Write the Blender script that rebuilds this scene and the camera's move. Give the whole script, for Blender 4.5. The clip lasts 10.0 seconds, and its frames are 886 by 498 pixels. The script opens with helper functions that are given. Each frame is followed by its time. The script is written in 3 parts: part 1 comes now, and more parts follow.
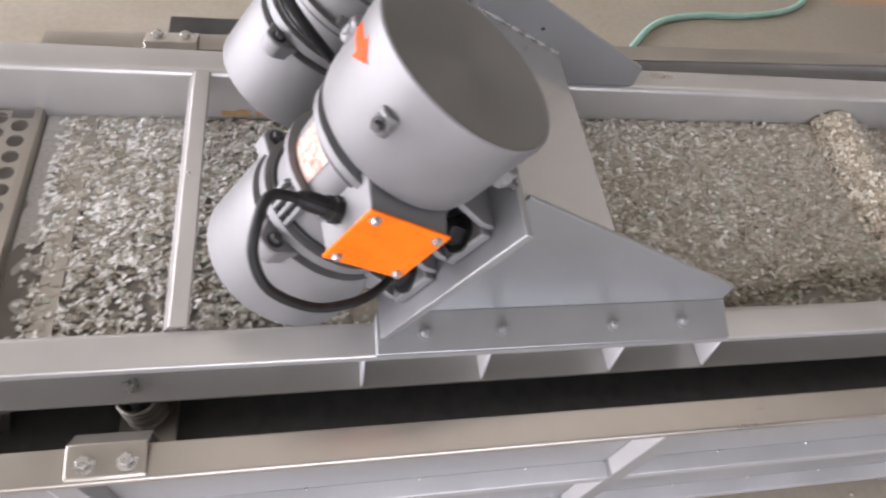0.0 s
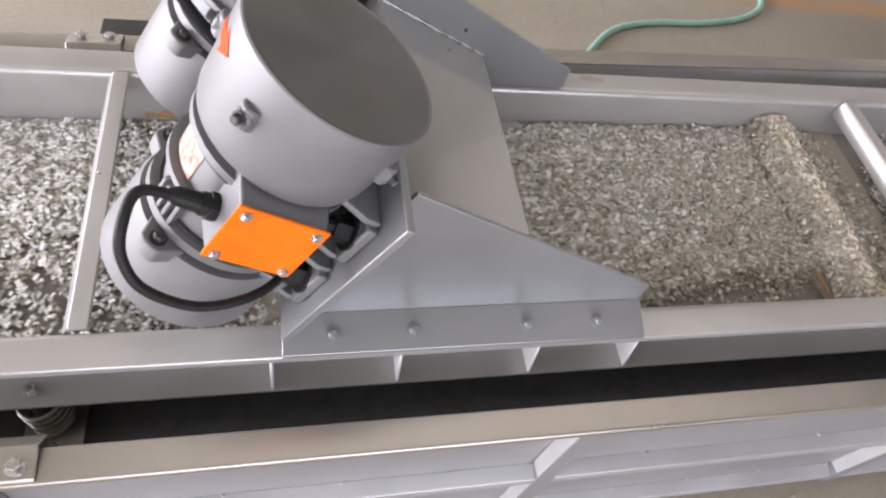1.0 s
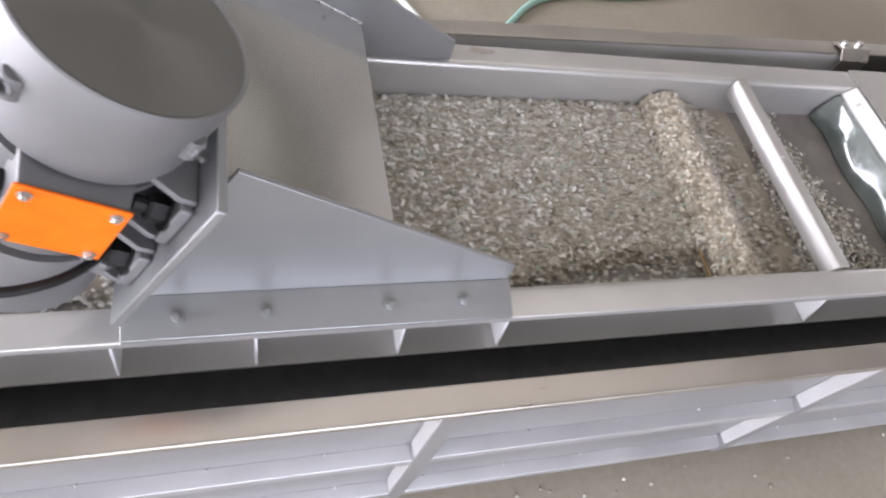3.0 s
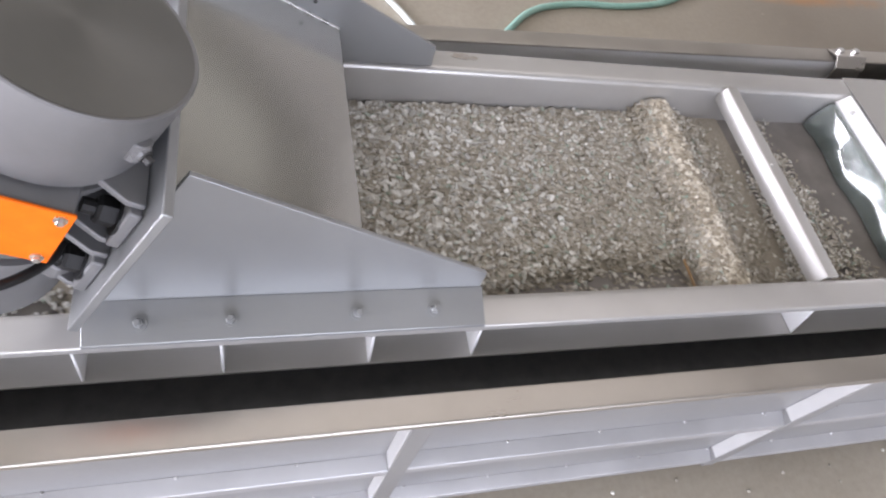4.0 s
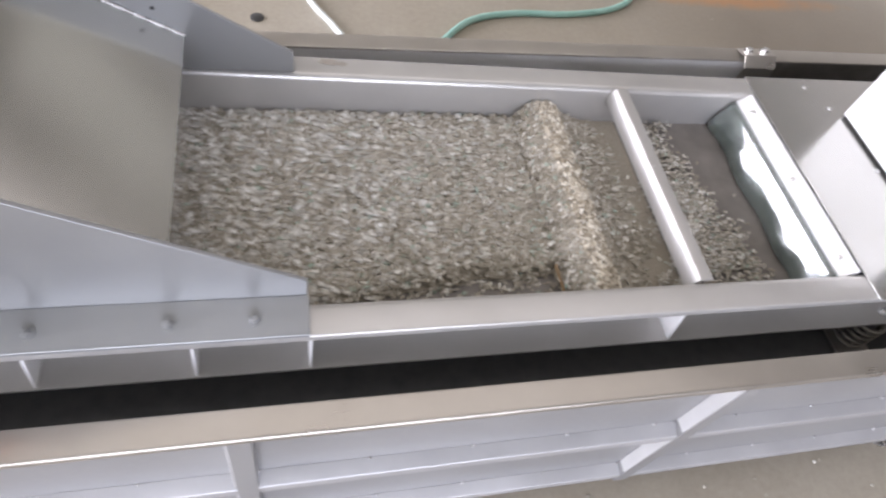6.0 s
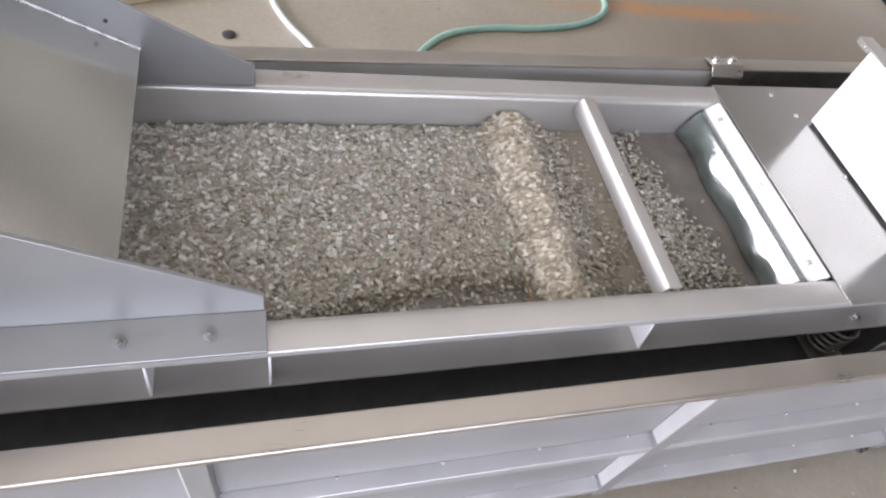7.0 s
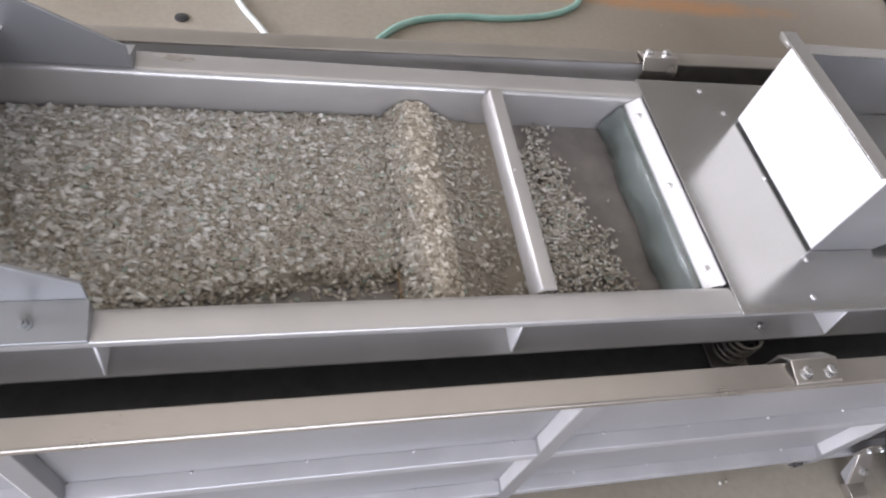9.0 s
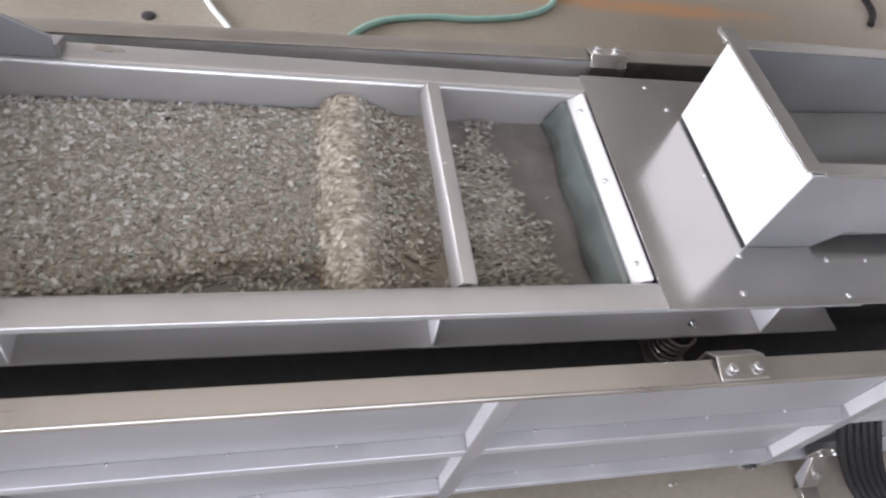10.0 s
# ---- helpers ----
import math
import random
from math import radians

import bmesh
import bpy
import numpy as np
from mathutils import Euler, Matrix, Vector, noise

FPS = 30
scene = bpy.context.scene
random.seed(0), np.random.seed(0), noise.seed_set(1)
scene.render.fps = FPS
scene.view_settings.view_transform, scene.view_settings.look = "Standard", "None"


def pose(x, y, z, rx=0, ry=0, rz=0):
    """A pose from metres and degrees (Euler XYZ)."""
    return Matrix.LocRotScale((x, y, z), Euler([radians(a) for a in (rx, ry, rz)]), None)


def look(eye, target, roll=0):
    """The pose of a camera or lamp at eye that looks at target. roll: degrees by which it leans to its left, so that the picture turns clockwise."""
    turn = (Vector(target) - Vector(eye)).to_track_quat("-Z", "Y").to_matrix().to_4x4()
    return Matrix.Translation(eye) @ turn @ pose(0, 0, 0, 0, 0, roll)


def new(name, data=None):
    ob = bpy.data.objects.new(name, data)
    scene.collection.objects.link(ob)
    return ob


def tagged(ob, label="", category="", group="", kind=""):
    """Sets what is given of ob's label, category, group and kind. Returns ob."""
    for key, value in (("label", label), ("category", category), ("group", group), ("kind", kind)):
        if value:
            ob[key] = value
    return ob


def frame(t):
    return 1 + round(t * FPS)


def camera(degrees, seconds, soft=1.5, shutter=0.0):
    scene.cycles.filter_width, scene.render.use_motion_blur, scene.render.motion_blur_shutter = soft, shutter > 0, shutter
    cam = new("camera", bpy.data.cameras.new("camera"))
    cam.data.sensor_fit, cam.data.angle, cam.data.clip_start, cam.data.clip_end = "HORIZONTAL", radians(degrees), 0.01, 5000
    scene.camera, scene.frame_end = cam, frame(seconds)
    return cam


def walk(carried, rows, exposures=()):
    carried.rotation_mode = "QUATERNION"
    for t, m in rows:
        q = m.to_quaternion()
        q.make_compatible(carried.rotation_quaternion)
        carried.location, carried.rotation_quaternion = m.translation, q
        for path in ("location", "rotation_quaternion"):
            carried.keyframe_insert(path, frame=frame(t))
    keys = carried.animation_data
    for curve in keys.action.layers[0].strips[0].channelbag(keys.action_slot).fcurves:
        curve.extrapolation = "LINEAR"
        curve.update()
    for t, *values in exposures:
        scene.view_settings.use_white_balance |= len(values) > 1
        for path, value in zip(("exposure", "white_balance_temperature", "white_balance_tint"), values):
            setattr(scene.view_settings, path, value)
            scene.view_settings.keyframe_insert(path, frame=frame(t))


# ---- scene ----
cam = camera(69.2, 10.0, soft=2.2, shutter=0.6)
PATH = [
    (0, (0.541, 0.294, 1.824), (0.927, 1.363, 0.178), 15.3),
    (0.5, (0.624, 0.274, 1.828), (1.036, 1.36, 0.2), 16.1),
    (1, (0.674, 0.268, 1.83), (1.102, 1.354, 0.206), 16.4),
    (1.5, (0.676, 0.286, 1.832), (1.141, 1.357, 0.208), 17.1),
    (2, (0.682, 0.308, 1.834), (1.21, 1.327, 0.196), 19.8),
    (2.5, (0.752, 0.303, 1.834), (1.318, 1.266, 0.175), 22.7),
    (3, (0.844, 0.275, 1.834), (1.409, 1.266, 0.191), 23.2),
    (3.2, (0.875, 0.264, 1.837), (1.438, 1.267, 0.200), 23.2),
    (4.3, (0.926, 0.272, 1.831), (1.432, 1.298, 0.191), 20.5),
    (4.5, (0.939, 0.277, 1.835), (1.431, 1.3, 0.189), 19.8),
    (5, (1.033, 0.276, 1.833), (1.539, 1.305, 0.194), 19.9),
    (5.5, (1.137, 0.252, 1.84), (1.631, 1.284, 0.2), 19.6),
    (6, (1.25, 0.22, 1.852), (1.752, 1.292, 0.24), 18.7),
    (6.2, (1.293, 0.206, 1.849), (1.820, 1.288, 0.252), 19.2),
    (7.3, (1.309, 0.228, 1.835), (1.852, 1.338, 0.263), 18.2),
    (7.5, (1.326, 0.237, 1.837), (1.864, 1.341, 0.258), 18.0),
    (8, (1.435, 0.239, 1.834), (1.965, 1.34, 0.251), 18.3),
    (8.5, (1.544, 0.221, 1.848), (2.049, 1.313, 0.25), 18.4),
    (9, (1.625, 0.194, 1.861), (2.099, 1.293, 0.258), 18.1),
    (9.5, (1.71, 0.174, 1.866), (2.172, 1.279, 0.264), 17.8),
    (10, (1.795, 0.153, 1.866), (2.256, 1.27, 0.272), 17.8),
]
walk(cam, [(t, look(eye, target, roll)) for t, eye, target, roll in PATH], [(0, -0.09, 6420, 21), (3, 0.13, 6200, 20), (4.5, 0.17, 6140, 20), (6, 0.23, 6150, 20), (7.5, 0.09, 6160, 20), (10, -0.04, 6120, 20)])

# ---- light: a hall with two wide open gates, daylight only ----
world = bpy.data.worlds.new("daylight")
scene.world = world
world.use_nodes = True
wn = world.node_tree
sky = wn.nodes.new("ShaderNodeTexSky")
sky.sky_type = 'NISHITA'
sky.sun_disc = False
sky.sun_elevation, sky.sun_rotation = radians(48), radians(215)
wn.nodes["Background"].inputs["Strength"].default_value = 0.12
wn.links.new(sky.outputs["Color"], wn.nodes["Background"].inputs["Color"])


def area_lamp(name, eye, target, w, h, watts, colour):
    data = bpy.data.lights.new(name, 'AREA')
    data.shape, data.size, data.size_y, data.energy, data.color = 'RECTANGLE', w, h, watts, colour
    ob = new(name, data)
    ob.matrix_world = look(eye, target)
    return ob


area_lamp("gate_daylight_west", (-8.6, 2.35, 2.5), (0.0, 1.6, 1.5), 12.4, 4.4, 2700, (0.98, 0.985, 1.0))
area_lamp("gate_daylight_south", (1.2, -5.4, 2.5), (1.6, 0.0, 1.2), 6.0, 4.4, 460, (0.93, 0.96, 1.0))
# Unseen overhead sources, added for what the upward-facing steel reflects.
area_lamp("unseen_rooflight", (2.5, 2.5, 5.5), (2.5, 2.5, 0.0), 6.4, 4.0, 74, (1.0, 0.94, 0.86))
area_lamp("unseen_rooflight", (4.3, 6.6, 5.5), (4.3, 6.6, 0.0), 3.8, 1.7, 8, (1.0, 1.0, 0.86))

# ---- materials ----


def nodes_of(name):
    m = bpy.data.materials.new(name)
    m.use_nodes = True
    nt = m.node_tree
    return m, nt, nt.nodes["Principled BSDF"]


def tex_noise(nt, scale, detail=4.0, rough=0.55, stretch=None):
    tc = nt.nodes.new("ShaderNodeTexCoord")
    n = nt.nodes.new("ShaderNodeTexNoise")
    n.inputs["Scale"].default_value, n.inputs["Detail"].default_value, n.inputs["Roughness"].default_value = scale, detail, rough
    if stretch:
        mp = nt.nodes.new("ShaderNodeMapping")
        mp.inputs["Scale"].default_value = stretch
        nt.links.new(tc.outputs["Object"], mp.inputs["Vector"])
        nt.links.new(mp.outputs["Vector"], n.inputs["Vector"])
    else:
        nt.links.new(tc.outputs["Object"], n.inputs["Vector"])
    return n


def ramp(nt, source, stops):
    r = nt.nodes.new("ShaderNodeValToRGB")
    e = r.color_ramp.elements
    while len(e) < len(stops):
        e.new(0.5)
    for el, (p, c) in zip(e, stops):
        el.position, el.color = p, (*c, 1)
    nt.links.new(source, r.inputs["Fac"])
    return r


def grey(v):
    return (v, v, v)


def metal(name, dark, light, metallic, rough, scale=6.0, grain=None, bump=0.02, spread=0.07):
    """Bare or painted metal with blotches, fine brushing or orange peel, and uneven gloss."""
    m, nt, b = nodes_of(name)
    blot = tex_noise(nt, scale, 5)
    col = ramp(nt, blot.outputs["Fac"], [(0.3, dark), (0.7, light)])
    nt.links.new(col.outputs["Color"], b.inputs["Base Color"])
    b.inputs["Metallic"].default_value = metallic
    fine = tex_noise(nt, 90.0, 3, 0.6, grain)
    mix = nt.nodes.new("ShaderNodeMath")
    mix.operation = 'MULTIPLY_ADD'
    mix.inputs[1].default_value = 0.25
    nt.links.new(fine.outputs["Fac"], mix.inputs[0])
    nt.links.new(blot.outputs["Fac"], mix.inputs[2])
    rr = nt.nodes.new("ShaderNodeMapRange")
    rr.inputs["From Min"].default_value, rr.inputs["From Max"].default_value = 0.42, 0.84
    rr.inputs["To Min"].default_value, rr.inputs["To Max"].default_value = rough - spread, rough + spread
    nt.links.new(mix.outputs["Value"], rr.inputs["Value"])
    nt.links.new(rr.outputs["Result"], b.inputs["Roughness"])
    bp = nt.nodes.new("ShaderNodeBump")
    bp.inputs["Strength"].default_value, bp.inputs["Distance"].default_value = bump, 0.002
    nt.links.new(fine.outputs["Fac"], bp.inputs["Height"])
    nt.links.new(bp.outputs["Normal"], b.inputs["Normal"])
    return m


def plain(name, c0, c1, rough, scale=20.0, metallic=0.0, bump=0.1):
    m, nt, b = nodes_of(name)
    n = tex_noise(nt, scale, 5)
    nt.links.new(ramp(nt, n.outputs["Fac"], [(0.3, c0), (0.7, c1)]).outputs["Color"], b.inputs["Base Color"])
    b.inputs["Roughness"].default_value, b.inputs["Metallic"].default_value = rough, metallic
    bp = nt.nodes.new("ShaderNodeBump")
    bp.inputs["Strength"].default_value, bp.inputs["Distance"].default_value = bump, 0.002
    nt.links.new(n.outputs["Fac"], bp.inputs["Height"])
    nt.links.new(bp.outputs["Normal"], b.inputs["Normal"])
    return m


STEEL = metal("brushed_steel", (0.385, 0.36, 0.322), (0.46, 0.432, 0.39), 0.85, 0.34, 5.0, (0.15, 6.0, 6.0), 0.05)
SHEET = metal("blasted_steel_sheet", (0.50, 0.51, 0.535), (0.60, 0.61, 0.635), 0.85, 0.34, 4.0)
MATT = metal("matt_blasted_steel", (0.265, 0.265, 0.265), (0.33, 0.33, 0.33), 0.45, 0.46, 2.2)
FLANGE = metal("lit_side_steel", grey(0.56), grey(0.66), 0.32, 0.42, 6.0)
# Lighter than the panels' steel, standing in for light on up-facing ledges.
ANGLE = metal("lit_angle_steel", (0.36, 0.36, 0.365), (0.43, 0.43, 0.435), 0.45, 0.42, 5.0)
BRIDGE = metal("bridge_paint", (0.285, 0.293, 0.297), (0.335, 0.343, 0.347), 0.65, 0.40, 3.0)
CHANNEL = metal("channel_steel", (0.43, 0.42, 0.402), (0.505, 0.495, 0.475), 0.52, 0.33, 4.0, (0.15, 6.0, 6.0), 0.03, 0.03)
PAINT = metal("silver_paint", (0.178, 0.178, 0.181), (0.22, 0.22, 0.223), 0.46, 0.54, 9.0, None, 0.06)
PLATE = metal("grey_plate_paint", (0.43, 0.425, 0.405), (0.50, 0.495, 0.475), 0.8, 0.19, 3.0, None, 0.0, 0.03)
# Paler copy of the blasted sheet: light on lit faces put into colour.
BRIGHT = metal("lit_steel_sheet", grey(0.80), grey(0.87), 0.3, 0.42, 4.0)
DISC = metal("dark_grey_paint", (0.145, 0.144, 0.135), (0.185, 0.184, 0.172), 0.7, 0.36, 5.0, None, 0.01)
tang = DISC.node_tree.nodes.new("ShaderNodeTangent")
tang.direction_type, tang.axis = 'RADIAL', 'Z'
DISC.node_tree.links.new(tang.outputs["Tangent"], DISC.node_tree.nodes["Principled BSDF"].inputs["Tangent"])
DISC.node_tree.nodes["Principled BSDF"].inputs["Anisotropic"].default_value = 0.75
BOLT = metal("zinc_bolt", grey(0.55), grey(0.7), 1.0, 0.28, 60.0)
DARKSTEEL = metal("dark_steel", grey(0.05), grey(0.09), 0.6, 0.45, 10.0)
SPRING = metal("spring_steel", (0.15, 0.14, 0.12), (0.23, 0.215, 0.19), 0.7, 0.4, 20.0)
BLACK = plain("unlit_gap_black", grey(0.06), grey(0.085), 0.5, 30)
CABLE = plain("cable_black", grey(0.008), grey(0.016), 0.5, 60)
CABLE.node_tree.nodes["Principled BSDF"].inputs["Specular IOR Level"].default_value = 0.25
ORANGE = plain("orange_paint", (0.85, 0.15, 0.005), (0.95, 0.19, 0.008), 0.45, 30, 0, 0.05)
ARROW = plain("arrow_red_orange", (0.66, 0.055, 0.002), (0.74, 0.075, 0.004), 0.5, 30, 0, 0.05)
for paint in (ARROW, ORANGE):
    paint.node_tree.nodes["Principled BSDF"].inputs["Specular IOR Level"].default_value = 0.15
DIRT = plain("dried_dirt", (0.27, 0.24, 0.20), (0.38, 0.35, 0.31), 0.7, 70)
LABEL = plain("worn_label", (0.42, 0.13, 0.07), (0.62, 0.52, 0.47), 0.5, 90)
HOSE = plain("hose_green", (0.22, 0.42, 0.36), (0.32, 0.52, 0.45), 0.4, 12)
HOSEWHITE = plain("hose_glare", (0.55, 0.6, 0.58), (0.7, 0.74, 0.72), 0.4, 12)
PAN = plain("pan_grey", (0.138, 0.125, 0.112), (0.205, 0.188, 0.172), 0.45, 14, 0.05, 0.05)
RUST = plain("rust_dust", (0.27, 0.15, 0.06), (0.40, 0.26, 0.13), 0.8, 60)
WALLP = plain("hall_wall", (0.50, 0.49, 0.46), (0.6, 0.58, 0.55), 0.8, 1.5)
CEIL = plain("hall_ceiling", (0.19, 0.185, 0.155), (0.24, 0.235, 0.20), 0.8, 1.2)


def concrete():
    m, nt, b = nodes_of("concrete_floor")
    big = tex_noise(nt, 0.9, 6, 0.6)
    fine = tex_noise(nt, 38, 6, 0.7)
    c = ramp(nt, big.outputs["Fac"], [(0.3, (0.295, 0.258, 0.20)), (0.55, (0.372, 0.335, 0.27)), (0.75, (0.435, 0.402, 0.34))])
    f = ramp(nt, fine.outputs["Fac"], [(0.3, grey(0.84)), (0.62, grey(0.98))])
    mx = nt.nodes.new("ShaderNodeMix")
    mx.data_type, mx.blend_type = 'RGBA', 'MULTIPLY'
    mx.inputs["Factor"].default_value = 1.0
    nt.links.new(c.outputs["Color"], mx.inputs["A"])
    nt.links.new(f.outputs["Color"], mx.inputs["B"])
    # broad dark brown patch: weaker light at the floor's right end, painted in
    tc = nt.nodes.new("ShaderNodeTexCoord")
    mp = nt.nodes.new("ShaderNodeMapping")
    mp.inputs["Location"].default_value, mp.inputs["Scale"].default_value = (-2.65, -3.0, 0), (0.62, 1.1, 1.0)
    nt.links.new(tc.outputs["Object"], mp.inputs["Vector"])
    gr = nt.nodes.new("ShaderNodeTexGradient")
    gr.gradient_type = 'SPHERICAL'
    nt.links.new(mp.outputs["Vector"], gr.inputs["Vector"])
    mul = nt.nodes.new("ShaderNodeMath")
    mul.operation = 'MULTIPLY'
    nt.links.new(gr.outputs["Fac"], mul.inputs[0])
    nt.links.new(big.outputs["Fac"], mul.inputs[1])
    st = ramp(nt, mul.outputs["Value"], [(0.02, grey(0.0)), (0.40, grey(0.85))])
    # rust only mixes in that painted dimness
    rust = nt.nodes.new("ShaderNodeMix")
    rust.data_type = 'RGBA'
    nt.links.new(st.outputs["Color"], rust.inputs["Factor"])
    nt.links.new(mx.outputs["Result"], rust.inputs["A"])
    rust.inputs["B"].default_value = (0.17, 0.14, 0.105, 1)
    # orange rust spills in a line
    mp2 = nt.nodes.new("ShaderNodeMapping")
    mp2.inputs["Location"].default_value, mp2.inputs["Scale"].default_value = (-2.4, -22.0, 0), (0.65, 7.1, 1.0)
    nt.links.new(tc.outputs["Object"], mp2.inputs["Vector"])
    gr2 = nt.nodes.new("ShaderNodeTexGradient")
    gr2.gradient_type = 'SPHERICAL'
    nt.links.new(mp2.outputs["Vector"], gr2.inputs["Vector"])
    blot = tex_noise(nt, 5.5, 6, 0.72)
    mul2 = nt.nodes.new("ShaderNodeMath")
    mul2.operation = 'MULTIPLY'
    nt.links.new(gr2.outputs["Fac"], mul2.inputs[0])
    nt.links.new(blot.outputs["Fac"], mul2.inputs[1])
    spill = nt.nodes.new("ShaderNodeMix")
    spill.data_type = 'RGBA'
    nt.links.new(ramp(nt, mul2.outputs["Value"], [(0.17, grey(0.0)), (0.40, grey(0.5))]).outputs["Color"], spill.inputs["Factor"])
    nt.links.new(rust.outputs["Result"], spill.inputs["A"])
    spill.inputs["B"].default_value = (0.50, 0.20, 0.03, 1)
    nt.links.new(spill.outputs["Result"], b.inputs["Base Color"])
    b.inputs["Roughness"].default_value = 0.42
    bp = nt.nodes.new("ShaderNodeBump")
    bp.inputs["Strength"].default_value, bp.inputs["Distance"].default_value = 0.12, 0.003
    nt.links.new(fine.outputs["Fac"], bp.inputs["Height"])
    nt.links.new(bp.outputs["Normal"], b.inputs["Normal"])
    return m


CONCRETE = concrete()


def flake_material(name, stops):
    m, nt, b = nodes_of(name)
    g = nt.nodes.new("ShaderNodeNewGeometry")
    c = ramp(nt, g.outputs["Random Per Island"], stops)
    nt.links.new(c.outputs["Color"], b.inputs["Base Color"])
    b.inputs["Roughness"].default_value = 0.42
    b.inputs["Specular IOR Level"].default_value = 0.45
    return m


FLAKE = flake_material("plastic_flakes", [(0.0, (0.26, 0.23, 0.18)), (0.3, (0.35, 0.318, 0.26)), (0.62, (0.41, 0.38, 0.32)), (0.84, (0.51, 0.48, 0.415)), (0.95, (0.74, 0.725, 0.68)), (0.985, (0.32, 0.40, 0.33))])
# Lighter copy of the flakes; the ridge's light is put into their colour.
PALE = flake_material("lit_ridge_flakes", [(0.0, (0.26, 0.22, 0.165)), (0.4, (0.43, 0.38, 0.295)), (0.7, (0.57, 0.515, 0.415)), (0.95, (0.80, 0.76, 0.67))])

COOL = flake_material("cool_pale_flakes", [(0.0, (0.38, 0.37, 0.33)), (0.5, (0.54, 0.53, 0.49)), (0.9, (0.76, 0.755, 0.72))])
WHITE = flake_material("white_flakes", [(0.0, (0.60, 0.59, 0.56)), (0.5, (0.76, 0.755, 0.73)), (0.9, (0.88, 0.88, 0.86))])


def film_material():
    m, nt, b = nodes_of("clear_plastic_film")
    n = tex_noise(nt, 14.0, 4)
    nt.links.new(ramp(nt, n.outputs["Fac"], [(0.35, (0.26, 0.32, 0.30)), (0.65, (0.42, 0.50, 0.47))]).outputs["Color"], b.inputs["Base Color"])
    b.inputs["Roughness"].default_value, b.inputs["Transmission Weight"].default_value, b.inputs["IOR"].default_value = 0.16, 0.72, 1.6
    b.inputs["Coat Weight"].default_value, b.inputs["Coat Roughness"].default_value, b.inputs["Coat IOR"].default_value = 1.0, 0.06, 1.7
    return m


FILM = film_material()

# ---- mesh helpers ----


def part(name, bm, material, parent=None, label="", bevel=0.0, smooth=False):
    bmesh.ops.recalc_face_normals(bm, faces=bm.faces)
    me = bpy.data.meshes.new(name)
    bm.to_mesh(me)
    bm.free()
    me.materials.append(material)
    ob = new(name, me)
    ob.parent = parent
    if label:
        ob["label"] = label
    if bevel:
        mod = ob.modifiers.new("bevel", 'BEVEL')
        mod.width, mod.segments, mod.limit_method, mod.angle_limit = bevel, 3 if bevel > .003 else 2, 'ANGLE', radians(35)
    if smooth or bevel:
        me.polygons.foreach_set("use_smooth", [True] * len(me.polygons))
        me.set_sharp_from_angle(angle=radians(35))
    return ob


def thing(name, label, category, group="", kind="", at=(0, 0, 0)):
    ob = new(name)
    ob.location = at
    ob.empty_display_size = 0.05
    return tagged(ob, label, category, group, kind)


def box(bm, x0, x1, y0, y1, z0, z1):
    v = [bm.verts.new((x, y, z)) for x in (x0, x1) for y in (y0, y1) for z in (z0, z1)]
    for f in ((0, 1, 3, 2), (4, 6, 7, 5), (0, 4, 5, 1), (2, 3, 7, 6), (0, 2, 6, 4), (1, 5, 7, 3)):
        bm.faces.new([v[i] for i in f])
    return bm


def prism(bm, pts, way):
    """A flat outline of 3D points, pushed along way."""
    a = [bm.verts.new(p) for p in pts]
    b = [bm.verts.new(Vector(p) + Vector(way)) for p in pts]
    bm.faces.new(a), bm.faces.new(b[::-1])
    for i in range(len(a)):
        j = (i + 1) % len(a)
        bm.faces.new((a[i], b[i], b[j], a[j]))
    return bm


def along_x(bm, yz, x0, x1):
    return prism(bm, [(x0, y, z) for y, z in yz], (x1 - x0, 0, 0))


def along_y(bm, xz, y0, y1):
    return prism(bm, [(x, y0, z) for x, z in xz], (0, y1 - y0, 0))


def rounded(pts, corners, n=5):
    """The outline pts with the corners in {index: radius} rounded off."""
    out = []
    for i, p in enumerate(pts):
        if i not in corners:
            out.append(p)
            continue
        p, a, b = Vector(p), Vector(pts[i - 1]), Vector(pts[(i + 1) % len(pts)])
        u, v = (a - p).normalized() * corners[i], (b - p).normalized() * corners[i]
        for k in range(n + 1):
            t = k / n * math.pi / 2
            out.append(tuple(p + u * (1 - math.sin(t)) + v * (1 - math.cos(t))))
    return out


def lathe(bm, origin, axis, profile, n=40, cap=True):
    """Turns a profile of (along, radius) about an axis."""
    w = Vector(axis).normalized()
    u = w.orthogonal().normalized()
    v = w.cross(u)
    o = Vector(origin)
    rings = []
    for s, r in profile:
        rings.append([bm.verts.new(o + w * s + (u * math.cos(a) + v * math.sin(a)) * r) for a in (2 * math.pi * k / n for k in range(n))])
    for p, q in zip(rings, rings[1:]):
        for k in range(n):
            bm.faces.new((p[k], p[(k + 1) % n], q[(k + 1) % n], q[k]))
    if cap:
        bm.faces.new(rings[0][::-1]), bm.faces.new(rings[-1])
    return bm


def smooth_path(pts, steps=8):
    pts = [Vector(p) for p in pts]
    p = [2 * pts[0] - pts[1]] + pts + [2 * pts[-1] - pts[-2]]
    out = []
    for i in range(1, len(p) - 2):
        a, b, c, d = p[i - 1:i + 3]
        for k in range(steps):
            t = k / steps
            out.append(0.5 * ((2 * b) + (c - a) * t + (2 * a - 5 * b + 4 * c - d) * t * t + (3 * b - a - 3 * c + d) * t ** 3))
    return out + [pts[-1]]


